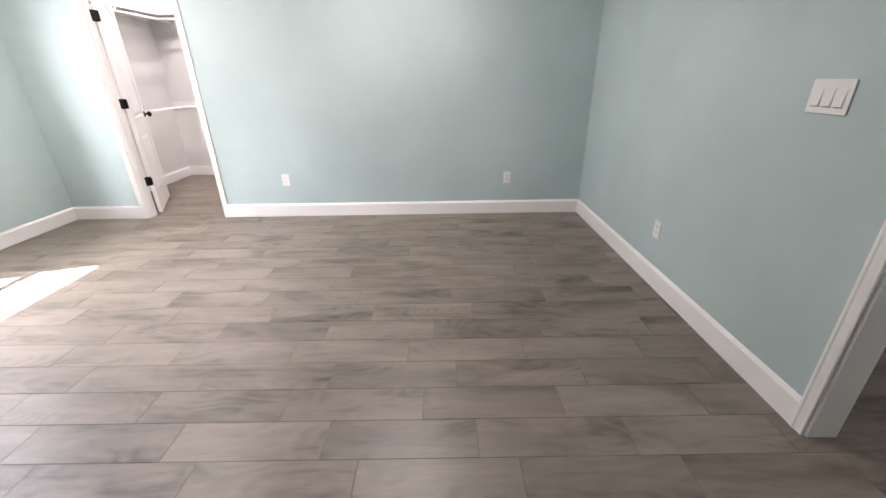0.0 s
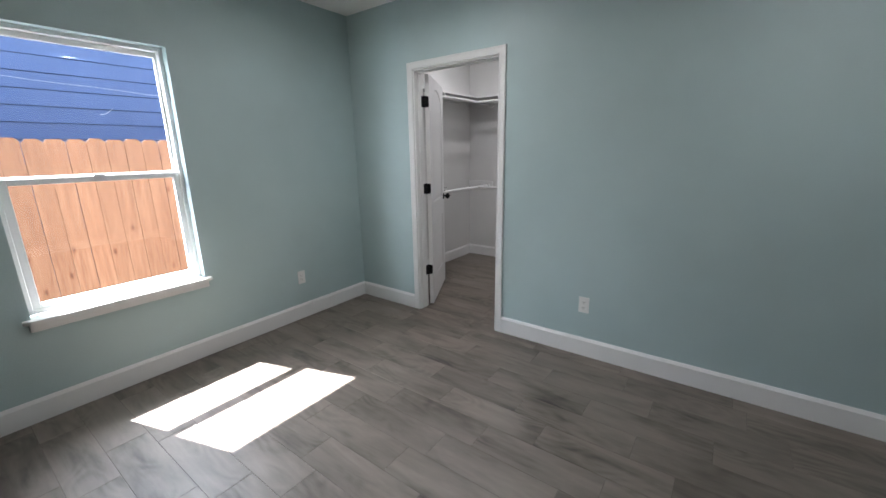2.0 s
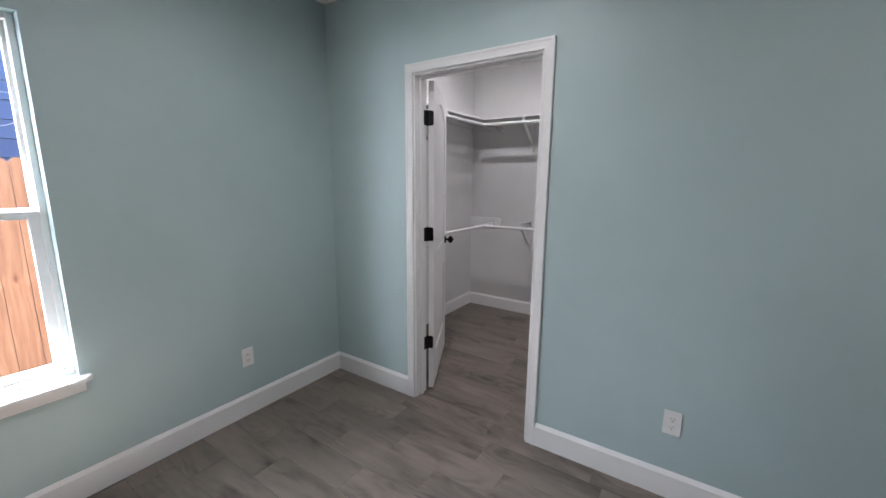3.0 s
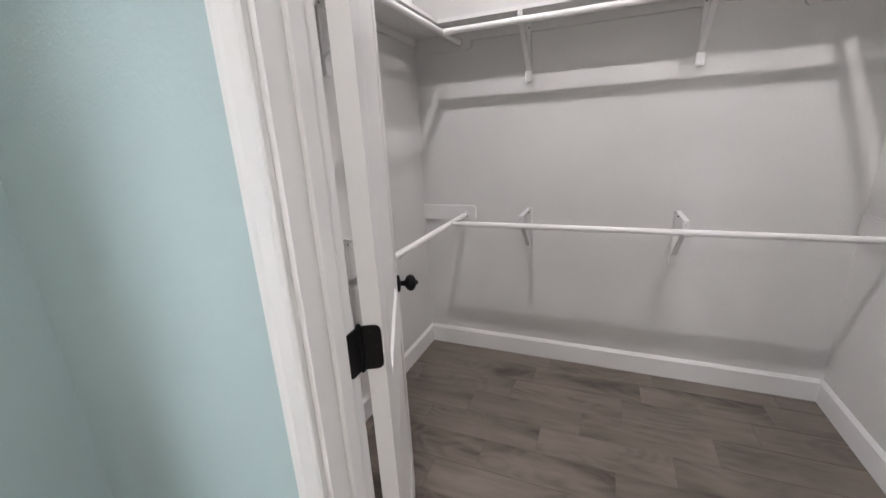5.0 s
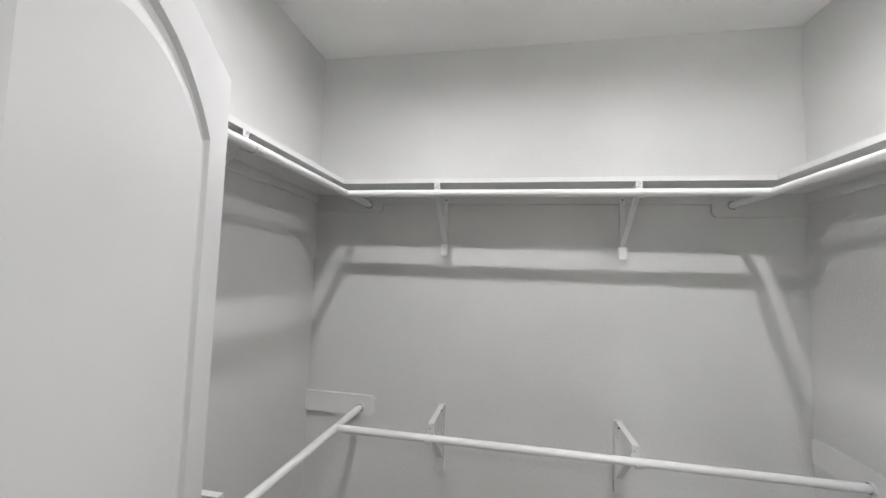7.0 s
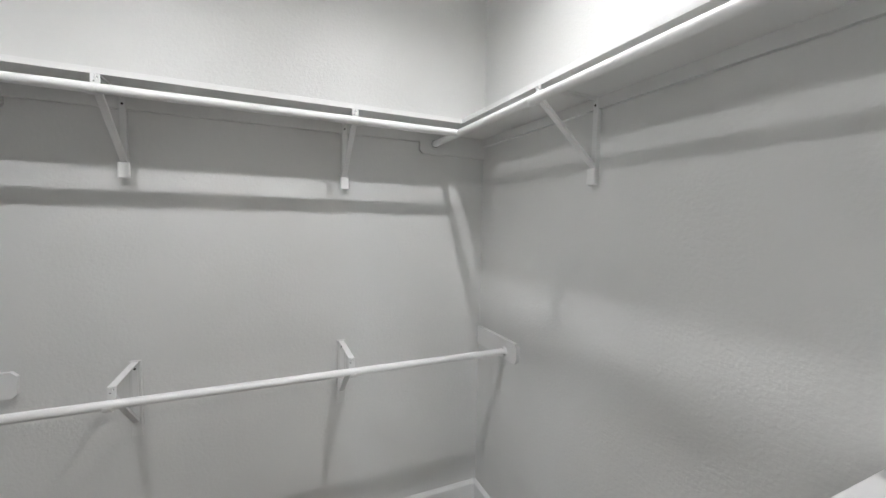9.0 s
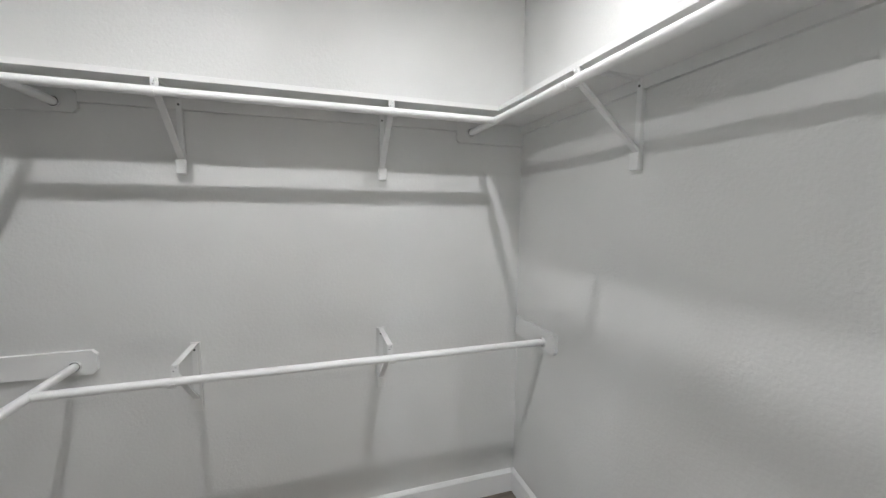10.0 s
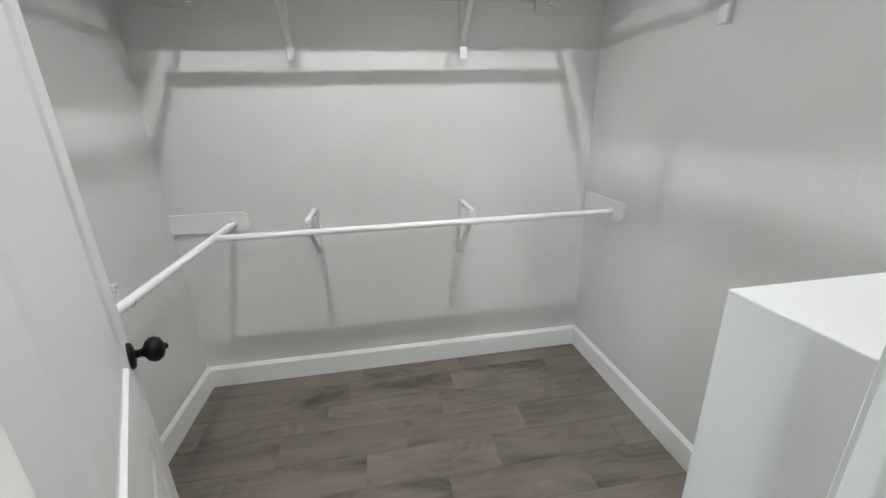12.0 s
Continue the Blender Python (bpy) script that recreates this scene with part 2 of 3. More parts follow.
def mesh_of(name, bm, mat, smooth=False):
    bmesh.ops.recalc_face_normals(bm, faces=bm.faces)
    me = bpy.data.meshes.new(name)
    bm.to_mesh(me)
    bm.free()
    me.materials.append(mat)
    if smooth:
        me.shade_smooth()
        me.set_sharp_from_angle(angle=radians(40))
    return me


def part(name, bm, mat, parent, label="", smooth=False):
    ob = new(name, mesh_of(name, bm, mat, smooth))
    ob.parent = parent
    return tagged(ob, label)


def thing(name, label, category, m=Matrix(), group="", kind=""):
    ob = new(name)
    ob.empty_display_size = 0.05
    ob.matrix_basis = m
    return tagged(ob, label, category, group, kind)


def solid(name, bm, mat, label="", category="", kind="structure", smooth=False, group=""):
    return tagged(new(name, mesh_of(name, bm, mat, smooth)), label, category, group, kind)


def wall_with_hole(name, x0, x1, y0, y1, z1, hole, mat, label):
    """A wall along x or y, with a rectangular opening (start, end, sill, head) through it."""
    bm = bmesh.new()
    a, c, s, h = hole
    along_x = (x1 - x0) > (y1 - y0)
    lo, hi = (x0, x1) if along_x else (y0, y1)
    cells = [(lo, a, 0, z1), (c, hi, 0, z1), (a, c, h, z1)] + ([(a, c, 0, s)] if s > 0 else [])
    for u0, u1, w0, w1 in cells:
        if along_x:
            box(bm, u0, u1, y0, y1, w0, w1)
        else:
            box(bm, x0, x1, u0, u1, w0, w1)
    bmesh.ops.remove_doubles(bm, verts=bm.verts, dist=1e-5)
    return solid(name, bm, mat, label, "wall")


def two_sided(ob, mat, test):
    """Give the faces that pass test(centre, normal) a second paint."""
    ob.data.materials.append(mat)
    for p in ob.data.polygons:
        if test(p.center, p.normal):
            p.material_index = 1


# ---- large structure ----
w = wall_with_hole("wall_west", XO, XW, YS - 0.15, YN, H + 0.2, (WY0, WY1, WZ0 - 0.02, WZ1), WALL, "seafoam green painted bedroom wall with a window")
two_sided(w, EXTERIOR, lambda c, n: n.x < -0.5)
w = wall_with_hole("wall_north", XO, XE + 0.12, YN, CS, CH + 0.2, (DX0 - 0.018, DX1 + 0.018, 0, DZ + 0.018), WALL, "seafoam green painted bedroom wall with the closet doorway")
two_sided(w, CLOSET, lambda c, n: n.y > 0.5)
wall_with_hole("wall_east", XE, XE + 0.12, YS - 0.15, YN, H + 0.2, (EY0 - 0.018, EY1 + 0.018, 0, DZ + 0.018), WALL, "seafoam green painted bedroom wall with a doorway")
solid("wall_south", box(bmesh.new(), XW, XE, YS - 0.15, YS, 0, H + 0.2), WALL, "plain seafoam green painted bedroom wall", "wall")
solid("wall_closet_west", box(bmesh.new(), XO, CW, CS, CN, 0, CH + 0.2), CLOSET, "off-white painted closet wall with light texture", "wall")
solid("wall_closet_north", box(bmesh.new(), XO, CE + 0.12, CN, CN + 0.12, 0, CH + 0.2), CLOSET, "off-white painted closet back wall with light texture", "wall")
solid("wall_closet_east", box(bmesh.new(), CE, CE + 0.12, CS, CN, 0, CH + 0.2), CLOSET, "off-white painted closet side wall with light texture", "wall")
solid("ceiling_bedroom", box(bmesh.new(), XW, XE, YS, YN, H, H + 0.2), CEIL, "flat white painted bedroom ceiling", "ceiling")
solid("ceiling_closet", box(bmesh.new(), CW, CE, CS, CN, CH, CH + 0.2), CEIL, "flat white painted closet ceiling", "ceiling")
# eave is out of sight, added to cut the far edge of the sun patch
solid("eave", box(bmesh.new(), -4.25, XO - 0.002, YS - 0.15, CN + 0.12, 2.60, 2.74), EXTERIOR, "unseen boxed eave added over the window wall to trim the sunlight", "eave")
# hall beyond the bedroom doorway
HX = 2.75
solid("wall_hall_east", box(bmesh.new(), HX, HX + 0.1, -0.6, 2.4, 0, H + 0.2), WALL, "plain painted hall wall", "wall")
solid("wall_hall_north", box(bmesh.new(), XE + 0.12, HX, 2.3, 2.4, 0, H + 0.2), WALL, "plain painted hall wall", "wall")
solid("wall_hall_south", box(bmesh.new(), XE + 0.12, HX, -0.6, -0.5, 0, H + 0.2), WALL, "plain painted hall wall", "wall")
solid("ceiling_hall", box(bmesh.new(), XE + 0.12, HX, -0.5, 2.3, H, H + 0.2), CEIL, "flat white painted hall ceiling", "ceiling")
ground = solid("ground", box(bmesh.new(), -300, 300, -300, 300, -0.6, -0.3), SOIL, "bare dry ground between house and fence", "ground")


# ---- trim ----
def board_run(name, x0, y0, x1, y1, out, height=0.136, thick=0.014):
    """Baseboard from one point to the other along a wall whose room side is out."""
    a, c, o = Vector((x0, y0, 0)), Vector((x1, y1, 0)), Vector((*out, 0))
    prof = [(0, 0.0015), (thick, 0.0015), (thick, height - 0.020), (thick - 0.010, height - 0.003), (thick - 0.012, height), (0, height)]
    bm = prism(bmesh.new(), [a + o * u + Vector((0, 0, h)) for u, h in prof], (c - a).normalized(), (c - a).length)
    return solid(name, bm, TRIM, "white painted wooden baseboard", "baseboard")


CO, RV = 0.053, 0.011                                         # casing width, reveal of the jamb
board_run("baseboard_west", XW, YS, XW, YN, (1, 0))
board_run("baseboard_north_corner", XW + 0.014, YN, DX0 - RV - CO, YN, (0, -1))
board_run("baseboard_north", DX1 + RV + CO, YN, XE - 0.014, YN, (0, -1))
board_run("baseboard_east", XE, EY1 + RV + CO, XE, YN, (-1, 0))
board_run("baseboard_east_south", XE, YS, XE, EY0 - RV - CO, (-1, 0))
board_run("baseboard_south", XW + 0.014, YS, XE - 0.014, YS, (0, 1))
board_run("baseboard_closet_north", CW + 0.014, CN, CE - 0.014, CN, (0, -1))
board_run("baseboard_closet_west", CW, CS, CW, CN, (1, 0))
board_run("baseboard_closet_east", CE, 4.56, CE, CN, (-1, 0))
board_run("baseboard_closet_south", CW + 0.014, CS, DX0 - RV - CO, CS, (0, 1))


def casing(name, lo, hi, head, plane, out, along_x, label):
    """Three mitred lengths of moulded casing round a doorway."""
    root = thing(name, label, "door trim", kind="structure")
    prof = [(0.0, 0.0), (0.0, 0.010), (0.003, 0.0125), (0.009, 0.0125), (0.012, 0.011), (0.036, 0.013), (0.042, 0.016), (CO - 0.002, 0.016), (CO, 0.014), (CO, 0.0)]
    inner = [(lo, 0.0), (lo, head), (hi, head), (hi, 0.0)]
    outer = [(-1, 0), (-1, 1), (1, 1), (1, 0)]
    for k in range(3):
        bm = bmesh.new()
        rings = []
        for j in (k, k + 1):
            ring = []
            for u, d in prof:
                s, z = inner[j][0] + outer[j][0] * (u + RV), inner[j][1] + outer[j][1] * (u + RV)
                ring.append(bm.verts.new((s, plane + out * d, z) if along_x else (plane + out * d, s, z)))
            rings.append(ring)
        n = len(prof)
        for i in range(n):
            bm.faces.new((rings[0][i], rings[0][(i + 1) % n], rings[1][(i + 1) % n], rings[1][i]))
        bm.faces.new(rings[0])
        bm.faces.new(rings[1][::-1])
        part(("casing_leg", "casing_head", "casing_leg")[k], bm, TRIM, root)
    return root


casing("trim_closet_door", DX0, DX1, DZ, YN, -1, True, "white moulded casing round the closet doorway")
casing("trim_closet_door_inside", DX0, DX1, DZ, CS, 1, True, "white moulded casing on the closet side of the doorway")
casing("trim_bedroom_door", EY0, EY1, DZ, XE, -1, False, "white moulded casing round the bedroom doorway")

jamb = thing("trim_closet_jamb", "white painted door jamb with a raised stop", "door jamb", kind="structure")
for x0, x1 in ((DX0 - 0.018, DX0), (DX1, DX1 + 0.018)):
    part("jamb_leg", box(bmesh.new(), x0, x1, YN + 0.001, CS - 0.001, 0.001, DZ, 0.001), TRIM, jamb)
part("jamb_head", box(bmesh.new(), DX0 - 0.018, DX1 + 0.018, YN + 0.001, CS - 0.001, DZ, DZ + 0.0175, 0.001), TRIM, jamb)
part("door_stop", box(bmesh.new(), DX0, DX0 + 0.011, YN + 0.044, CS - 0.038, 0.001, DZ - 0.011, 0.003), TRIM, jamb)
part("door_stop", box(bmesh.new(), DX1 - 0.011, DX1, YN + 0.044, CS - 0.038, 0.001, DZ - 0.011, 0.003), TRIM, jamb)
part("door_stop", box(bmesh.new(), DX0, DX1, YN + 0.044, CS - 0.038, DZ - 0.011, DZ, 0.003), TRIM, jamb)
strike = part("strike_plate", box(bmesh.new(), DX1 - 0.0025, DX1, CS - 0.036, CS - 0.004, 0.945, 1.005, 0.001), BLACK, jamb, "matte black strike plate")
jamb2 = thing("trim_bedroom_jamb", "white painted door jamb of the bedroom doorway", "door jamb", kind="structure")
for y0, y1 in ((EY0 - 0.018, EY0), (EY1, EY1 + 0.018)):
    part("jamb_leg", box(bmesh.new(), XE + 0.001, XE + 0.119, y0, y1, 0.001, DZ, 0.001), TRIM, jamb2)
part("jamb_head", box(bmesh.new(), XE + 0.001, XE + 0.119, EY0 - 0.018, EY1 + 0.018, DZ, DZ + 0.0175, 0.001), TRIM, jamb2)

# boxed-in ledge beside the closet doorway
solid("boxed_ledge", box(bmesh.new(), -2.058, CE, CS, 4.56, 0.0, 1.172, 0.003), TRIM, "white painted waist-high boxed ledge built against the closet wall", "ledge")


# ---- closet door ----
DOOR_W, DOOR_T, DOOR_H = 0.760, 0.035, 2.054


def panel_outline(x0, x1, z0, z1, rise):
    pts = [(x0, z0), (x1, z0), (x1, z1 - rise)]
    if rise:
        half = (x1 - x0) / 2
        rad = (half * half + rise * rise) / (2 * rise)
        for k in range(1, 16):
            a = math.asin(half / rad) * (1 - 2 * k / 16)
            pts.append((x0 + half + rad * math.sin(a), z1 - rad + rad * math.cos(a)))
        pts.append((x0, z1 - rise))
    else:
        pts.append((x0, z1))
    return pts


def shrunk(pts, d):
    n, out = len(pts), []
    for k in range(n):
        a, p, c = Vector(pts[k - 1]), Vector(pts[k]), Vector(pts[(k + 1) % n])
        e0, e1 = (p - a).normalized(), (c - p).normalized()
        n0, n1 = Vector((-e0.y, e0.x)), Vector((-e1.y, e1.x))
        m = (n0 + n1).normalized()
        out.append(tuple(p + m * (d / max(0.3, m.dot(n0)))))
    return out


def door_slab():
    bm = bmesh.new()
    x0, x1, z0, z1 = 0.003, 0.003 + DOOR_W, 0.018, 0.018 + DOOR_H
    ya, yb = -0.008 - DOOR_T, -0.008
    panels = [panel_outline(x0 + 0.122, x1 - 0.122, 0.25, 0.80, 0), panel_outline(x0 + 0.122, x1 - 0.122, 0.975, 1.992, 0.092)]
    rims = []
    for y, inward in ((ya, 1), (yb, -1)):
        rim = [bm.verts.new((x, y, z)) for x, z in ((x0, z0), (x1, z0), (x1, z1), (x0, z1))]
        rims.append(rim)
        edges = [bm.edges.new((rim[k], rim[(k + 1) % 4])) for k in range(4)]
        for pts in panels:
            rings = []
            for d, depth in ((0, 0), (0.006, 0.008), (0.013, 0.010), (0.046, 0.002)):
                rings.append([bm.verts.new((x, y + inward * depth, z)) for x, z in shrunk(pts, d)])
            n = len(pts)
            edges += [bm.edges.new((rings[0][k], rings[0][(k + 1) % n])) for k in range(n)]
            for a, c in zip(rings, rings[1:]):
                for k in range(n):
                    bm.faces.new((a[k], a[(k + 1) % n], c[(k + 1) % n], c[k]))
            bm.faces.new(rings[-1])
        bmesh.ops.triangle_fill(bm, use_beauty=True, use_dissolve=False, edges=edges)
    for k in range(4):
        bm.faces.new((rims[0][k], rims[0][(k + 1) % 4], rims[1][(k + 1) % 4], rims[1][k]))
    return bm


DOOR_OPEN = 117.6
door = thing("door_1", "white two-panel arch-top closet door standing wide open", "door", pose(DX0 + 0.002, CS + 0.008, 0, 0, 0, DOOR_OPEN), kind="structure")
part("door_slab", door_slab(), TRIM, door)
back = Matrix.Rotation(radians(-DOOR_OPEN), 4, "Z")
for z in (0.36, 1.116, 1.85):
    bm = bmesh.new()
    for k in range(5):
        tube(bm, (0, 0, z - 0.045 + 0.018 * k + 0.0004), (0, 0, z - 0.045 + 0.018 * (k + 1) - 0.0004), 0.0068, 14)
    for s in (1, -1):
        tube(bm, (0, 0, z + s * 0.045), (0, 0, z + s * 0.050), 0.006, 12, 0.003)
    hinge = part("hinge", bm, BLACK, door, "matte black butt hinge", True)

    def leaf(u0, u1, z0, z1, r=0.012):
        pts = [(u0, z0), (u1 - r, z0)] + [(u1 - r + r * math.sin(a), z0 + r - r * math.cos(a)) for a in (0.5, 1.05)] + [(u1, z0 + r), (u1, z1 - r)]
        pts += [(u1 - r + r * math.cos(a), z1 - r + r * math.sin(a)) for a in (0.5, 1.05)] + [(u1 - r, z1), (u0, z1)]
        return pts
    lf = leaf(0.004, 0.040, z - 0.045, z + 0.045)
    part("door_leaf", prism(bmesh.new(), [(0.0005, -u, h) for u, h in lf], (1, 0, 0), 0.0025), BLACK, hinge)
    jl = prism(bmesh.new(), [(-0.0018, -u, h) for u, h in lf], (1, 0, 0), 0.0025)
    bmesh.ops.transform(jl, matrix=back, verts=jl.verts)
    part("jamb_leaf", jl, BLACK, hinge)
    for dz, du in ((-0.03, 0.02), (0.0, 0.028), (0.03, 0.02)):
        part("screw", tube(bmesh.new(), (0.0005, -du, z + dz), (-0.0006, -du, z + dz), 0.0035, 10), BLACK, hinge)
for s, y in ((-1, -0.008 - DOOR_T), (1, -0.008)):
    m = Matrix.Translation((0.003 + DOOR_W - 0.062, y, 0.974)) @ Matrix.Rotation(radians(-90 * s), 4, "X")
    knob = part("door_knob", lathe(bmesh.new(), [(0.010, 0.004), (0.0095, 0.022), (0.013, 0.028), (0.024, 0.034), (0.0302, 0.044), (0.0302, 0.053), (0.024, 0.063), (0.010, 0.069), (0.0075, 0.070), (0.007, 0.074), (0.004, 0.076)], m), BLACK, door, "round matte black door knob", True)
    part("rose", lathe(bmesh.new(), [(0.032, 0.0), (0.032, 0.004), (0.028, 0.009), (0.014, 0.012), (0.011, 0.012)], m), BLACK, knob, smooth=True)
part("latch_plate", box(bmesh.new(), 0.003 + DOOR_W, 0.0045 + DOOR_W, -0.038, -0.013, 0.946, 1.002, 0.0005), BLACK, door, "matte black latch plate")

# ---- window ----
win = thing("window_1", "white vinyl single-hung window with two clear panes", "window", kind="structure")
FX0, FX1 = XO + 0.015, XW - 0.060                              # frame depth
Y0, Y1, Z0, Z1 = WY0, WY1, WZ0 + 0.004, WZ1
MEET = 1.322
F = 0.024


def ring_frame(bm, x0, x1, y0, y1, z0, z1, wy, wz0, wz1, bevel=0.003):
    box(bm, x0, x1, y0, y0 + wy, z0, z1, bevel)
    box(bm, x0, x1, y1 - wy, y1, z0, z1, bevel)
    box(bm, x0, x1, y0 + wy - 0.001, y1 - wy + 0.001, z0, z0 + wz0, bevel)
    box(bm, x0, x1, y0 + wy - 0.001, y1 - wy + 0.001, z1 - wz1, z1, bevel)
    return bm


part("window_frame", ring_frame(bmesh.new(), FX0, FX1, Y0, Y1, Z0, Z1, F, F, F), VINYL, win)
upper = part("upper_sash", ring_frame(bmesh.new(), FX0 + 0.012, FX0 + 0.04, Y0 + F - 0.004, Y1 - F + 0.004, MEET - 0.020, Z1 - F + 0.004, 0.018, 0.042, 0.034), VINYL, win)
lower = part("lower_sash", ring_frame(bmesh.new(), FX0 + 0.043, FX0 + 0.073, Y0 + F - 0.004, Y1 - F + 0.004, Z0 + F - 0.004, MEET + 0.012, 0.040, 0.034, 0.034), VINYL, win)
part("sash_lock", box(bmesh.new(), FX0 + 0.045, FX0 + 0.070, 2.17, 2.225, MEET + 0.012, MEET + 0.024, 0.003), VINYL, win)
for sash, x, y0, y1, z0, z1 in ((upper, FX0 + 0.026, Y0 + F + 0.010, Y1 - F - 0.010, MEET + 0.018, Z1 - F - 0.026), (lower, FX0 + 0.058, Y0 + F + 0.032, Y1 - F - 0.032, Z0 + F + 0.026, MEET - 0.018)):
    pane = part("pane", box(bmesh.new(), x - 0.002, x + 0.002, y0, y1, z0, z1), GLASS, sash, "clear window pane")
    pane.visible_shadow = False
stool = prism(bmesh.new(), [(FX1, Y0 + 0.001, WZ0), (XW, Y0 + 0.001, WZ0), (XW, Y0 - 0.038, WZ0), (XW + 0.030, Y0 - 0.038, WZ0), (XW + 0.052, Y0 - 0.012, WZ0), (XW + 0.052, Y1 + 0.012, WZ0), (XW + 0.030, Y1 + 0.038, WZ0), (XW, Y1 + 0.038, WZ0), (XW, Y1 - 0.001, WZ0), (FX1, Y1 - 0.001, WZ0)], (0, 0, -1), 0.022)
bmesh.ops.bevel(stool, geom=list(stool.edges), offset=0.003, segments=2, affect="EDGES")
part("window_sill", stool, TRIM, win, "white painted wooden window stool")
part("apron", box(bmesh.new(), XW, XW + 0.018, Y0 - 0.015, Y1 + 0.015, WZ0 - 0.072, WZ0 - 0.022, 0.003), TRIM, win)


# ---- closet fittings ----
def rod(name, p0, p1, label, r=0.0158):
    bm = tube(bmesh.new(), p0, p1, r, 28)
    return solid(name, bm, ROD, label, "closet rod", kind="", smooth=True, group="closet rods")


def shelf(name, x0, x1, y0, y1, front):
    """A shelf board with a thin band glued on its front edge."""
    ob = thing(name, "white painted closet shelf board on metal brackets", "shelf", pose(x0, y0, SHELF_Z), group="closet shelves")
    lx, ly, t = x1 - x0, y1 - y0, 0.003
    cut = {"south": (0, lx, t, ly), "east": (0, lx - t, 0, ly), "west": (t, lx, 0, ly)}[front]
    band = {"south": (0, lx, 0, t), "east": (lx - t, lx, 0, ly), "west": (0, t, 0, ly)}[front]
    part("board", box(bmesh.new(), *cut, -0.0195, -0.0005, 0.001), SHELF, ob)
    part("edge_band", box(bmesh.new(), *band, -0.020, 0, 0.0008), SHELF, ob)
    return ob


shelf("closet_shelf", CW, CE, CN - SHELF_D, CN, "south")
shelf("closet_shelf", CW, CW + SHELF_D, CS, CN - SHELF_D - 0.001, "east")
shelf("closet_shelf", CE - SHELF_D, CE, CS, CN - SHELF_D - 0.001, "west")
RX0, RX1, RY = CW + REACH, CE - REACH, CN - REACH
rod("closet_rod", (RX0, CS + 0.02, ROD_Z), (RX0, CN - 0.02, ROD_Z), "white painted round hanging rod under the shelf")
rod("closet_rod", (RX1, CS + 0.02, ROD_Z), (RX1, CN - 0.02, ROD_Z), "white painted round hanging rod under the shelf")
rod("closet_rod", (RX0, RY, ROD_Z), (RX1, RY, ROD_Z), "white painted round hanging rod under the back shelf")
rod("closet_rod", (RX0, CS + 0.02, LOW_Z), (RX0, CN - 0.02, LOW_Z), "white painted low hanging rod on brackets")
rod("closet_rod", (RX0, RY + 0.008, LOW_Z), (CE - 0.02, RY + 0.008, LOW_Z), "white painted low hanging rod along the back wall")


def cleat(name, u0, u1, z0, z1, m, chamfer, label):
    """A flat board against a wall; local x along the wall, y out of it. chamfer: which ends are clipped."""
    c = 0.016
    pts = [(u0 + c, z0), (u0, z0 + c), (u0, z1 - c), (u0 + c, z1)] if "a" in chamfer else [(u0, z0), (u0, z1)]
    pts += [(u1 - c, z1), (u1, z1 - c), (u1, z0 + c), (u1 - c, z0)] if "b" in chamfer else [(u1, z1), (u1, z0)]
    bm = prism(bmesh.new(), [(u, 0, z) for u, z in pts], (0, 1, 0), 0.018)
    bmesh.ops.transform(bm, matrix=m, verts=bm.verts)
    return solid(name, bm, SHELF if z1 < 1.5 else CLOSET, label, "cleat", kind="", group="rod cleats")


NORTH = pose(0, CN, 0, 0, 0, 180)        # local x runs to -x, y out of the back wall
EASTM = pose(CE, 0, 0, 0, 0, 90)         # local x runs to +y
WESTM = pose(CW, 0, 0, 0, 0, -90)        # local x runs to -y
TOP = SHELF_Z - 0.020
cleat("rod_cleat", 3.362, -CW, 0.944, 1.042, NORTH, "a", "white wooden cleat holding the low rod end")
cleat("rod_cleat", 5.765, CN - 0.018, 0.944, 1.042, EASTM, "a", "white wooden cleat holding the low rod end")
cleat("rod_cleat", 3.362, -CW, 1.978, TOP, NORTH, "a", "white wooden cleat under the shelf corner")
cleat("rod_cleat", -CE, 1.819, 1.963, TOP, NORTH, "b", "white wooden cleat under the shelf corner")
cleat("shelf_cleat", 1.820, 3.361, 2.020, TOP, NORTH, "", "thin white wooden ledger under the back shelf")
cleat("shelf_cleat", CS, CN - 0.018, 2.026, TOP, EASTM, "", "thin white wooden ledger under the side shelf")
cleat("shelf_cleat", -CN + 0.018, -CS, 2.026, TOP, WESTM, "", "thin white wooden ledger under the side shelf")
def socket(m, label):
    """Rod end cup on a cleat: local z out of the wall; a dark disc paints the shade round the loose rod."""
    ob = thing("rod_socket", label, "rod socket", m, "rod sockets")
    part("cup", lathe(bmesh.new(), [(0.0225, 0.0), (0.0225, 0.004), (0.0215, 0.010), (0.0200, 0.011), (0.0190, 0.010), (0.0188, 0.003)], segs=28), METAL_WHITE, ob, smooth=True)
    part("bore_shade", lathe(bmesh.new(), [(0.0187, 0.003), (0.0187, 0.0072), (0.0160, 0.0075)], segs=28), DARK, ob, "dark disc painted for the shaded gap round the rod end", True)
    return ob


for x, z in ((RX0, ROD_Z), (RX1, ROD_Z), (RX0, LOW_Z)):
    socket(pose(x, CN - 0.018, z, 90, 0, 0), "white round rod end cup screwed to the cleat")
socket(pose(CE - 0.018, RY + 0.008, LOW_Z, 0, -90, 0), "white round rod end cup screwed to the cleat")


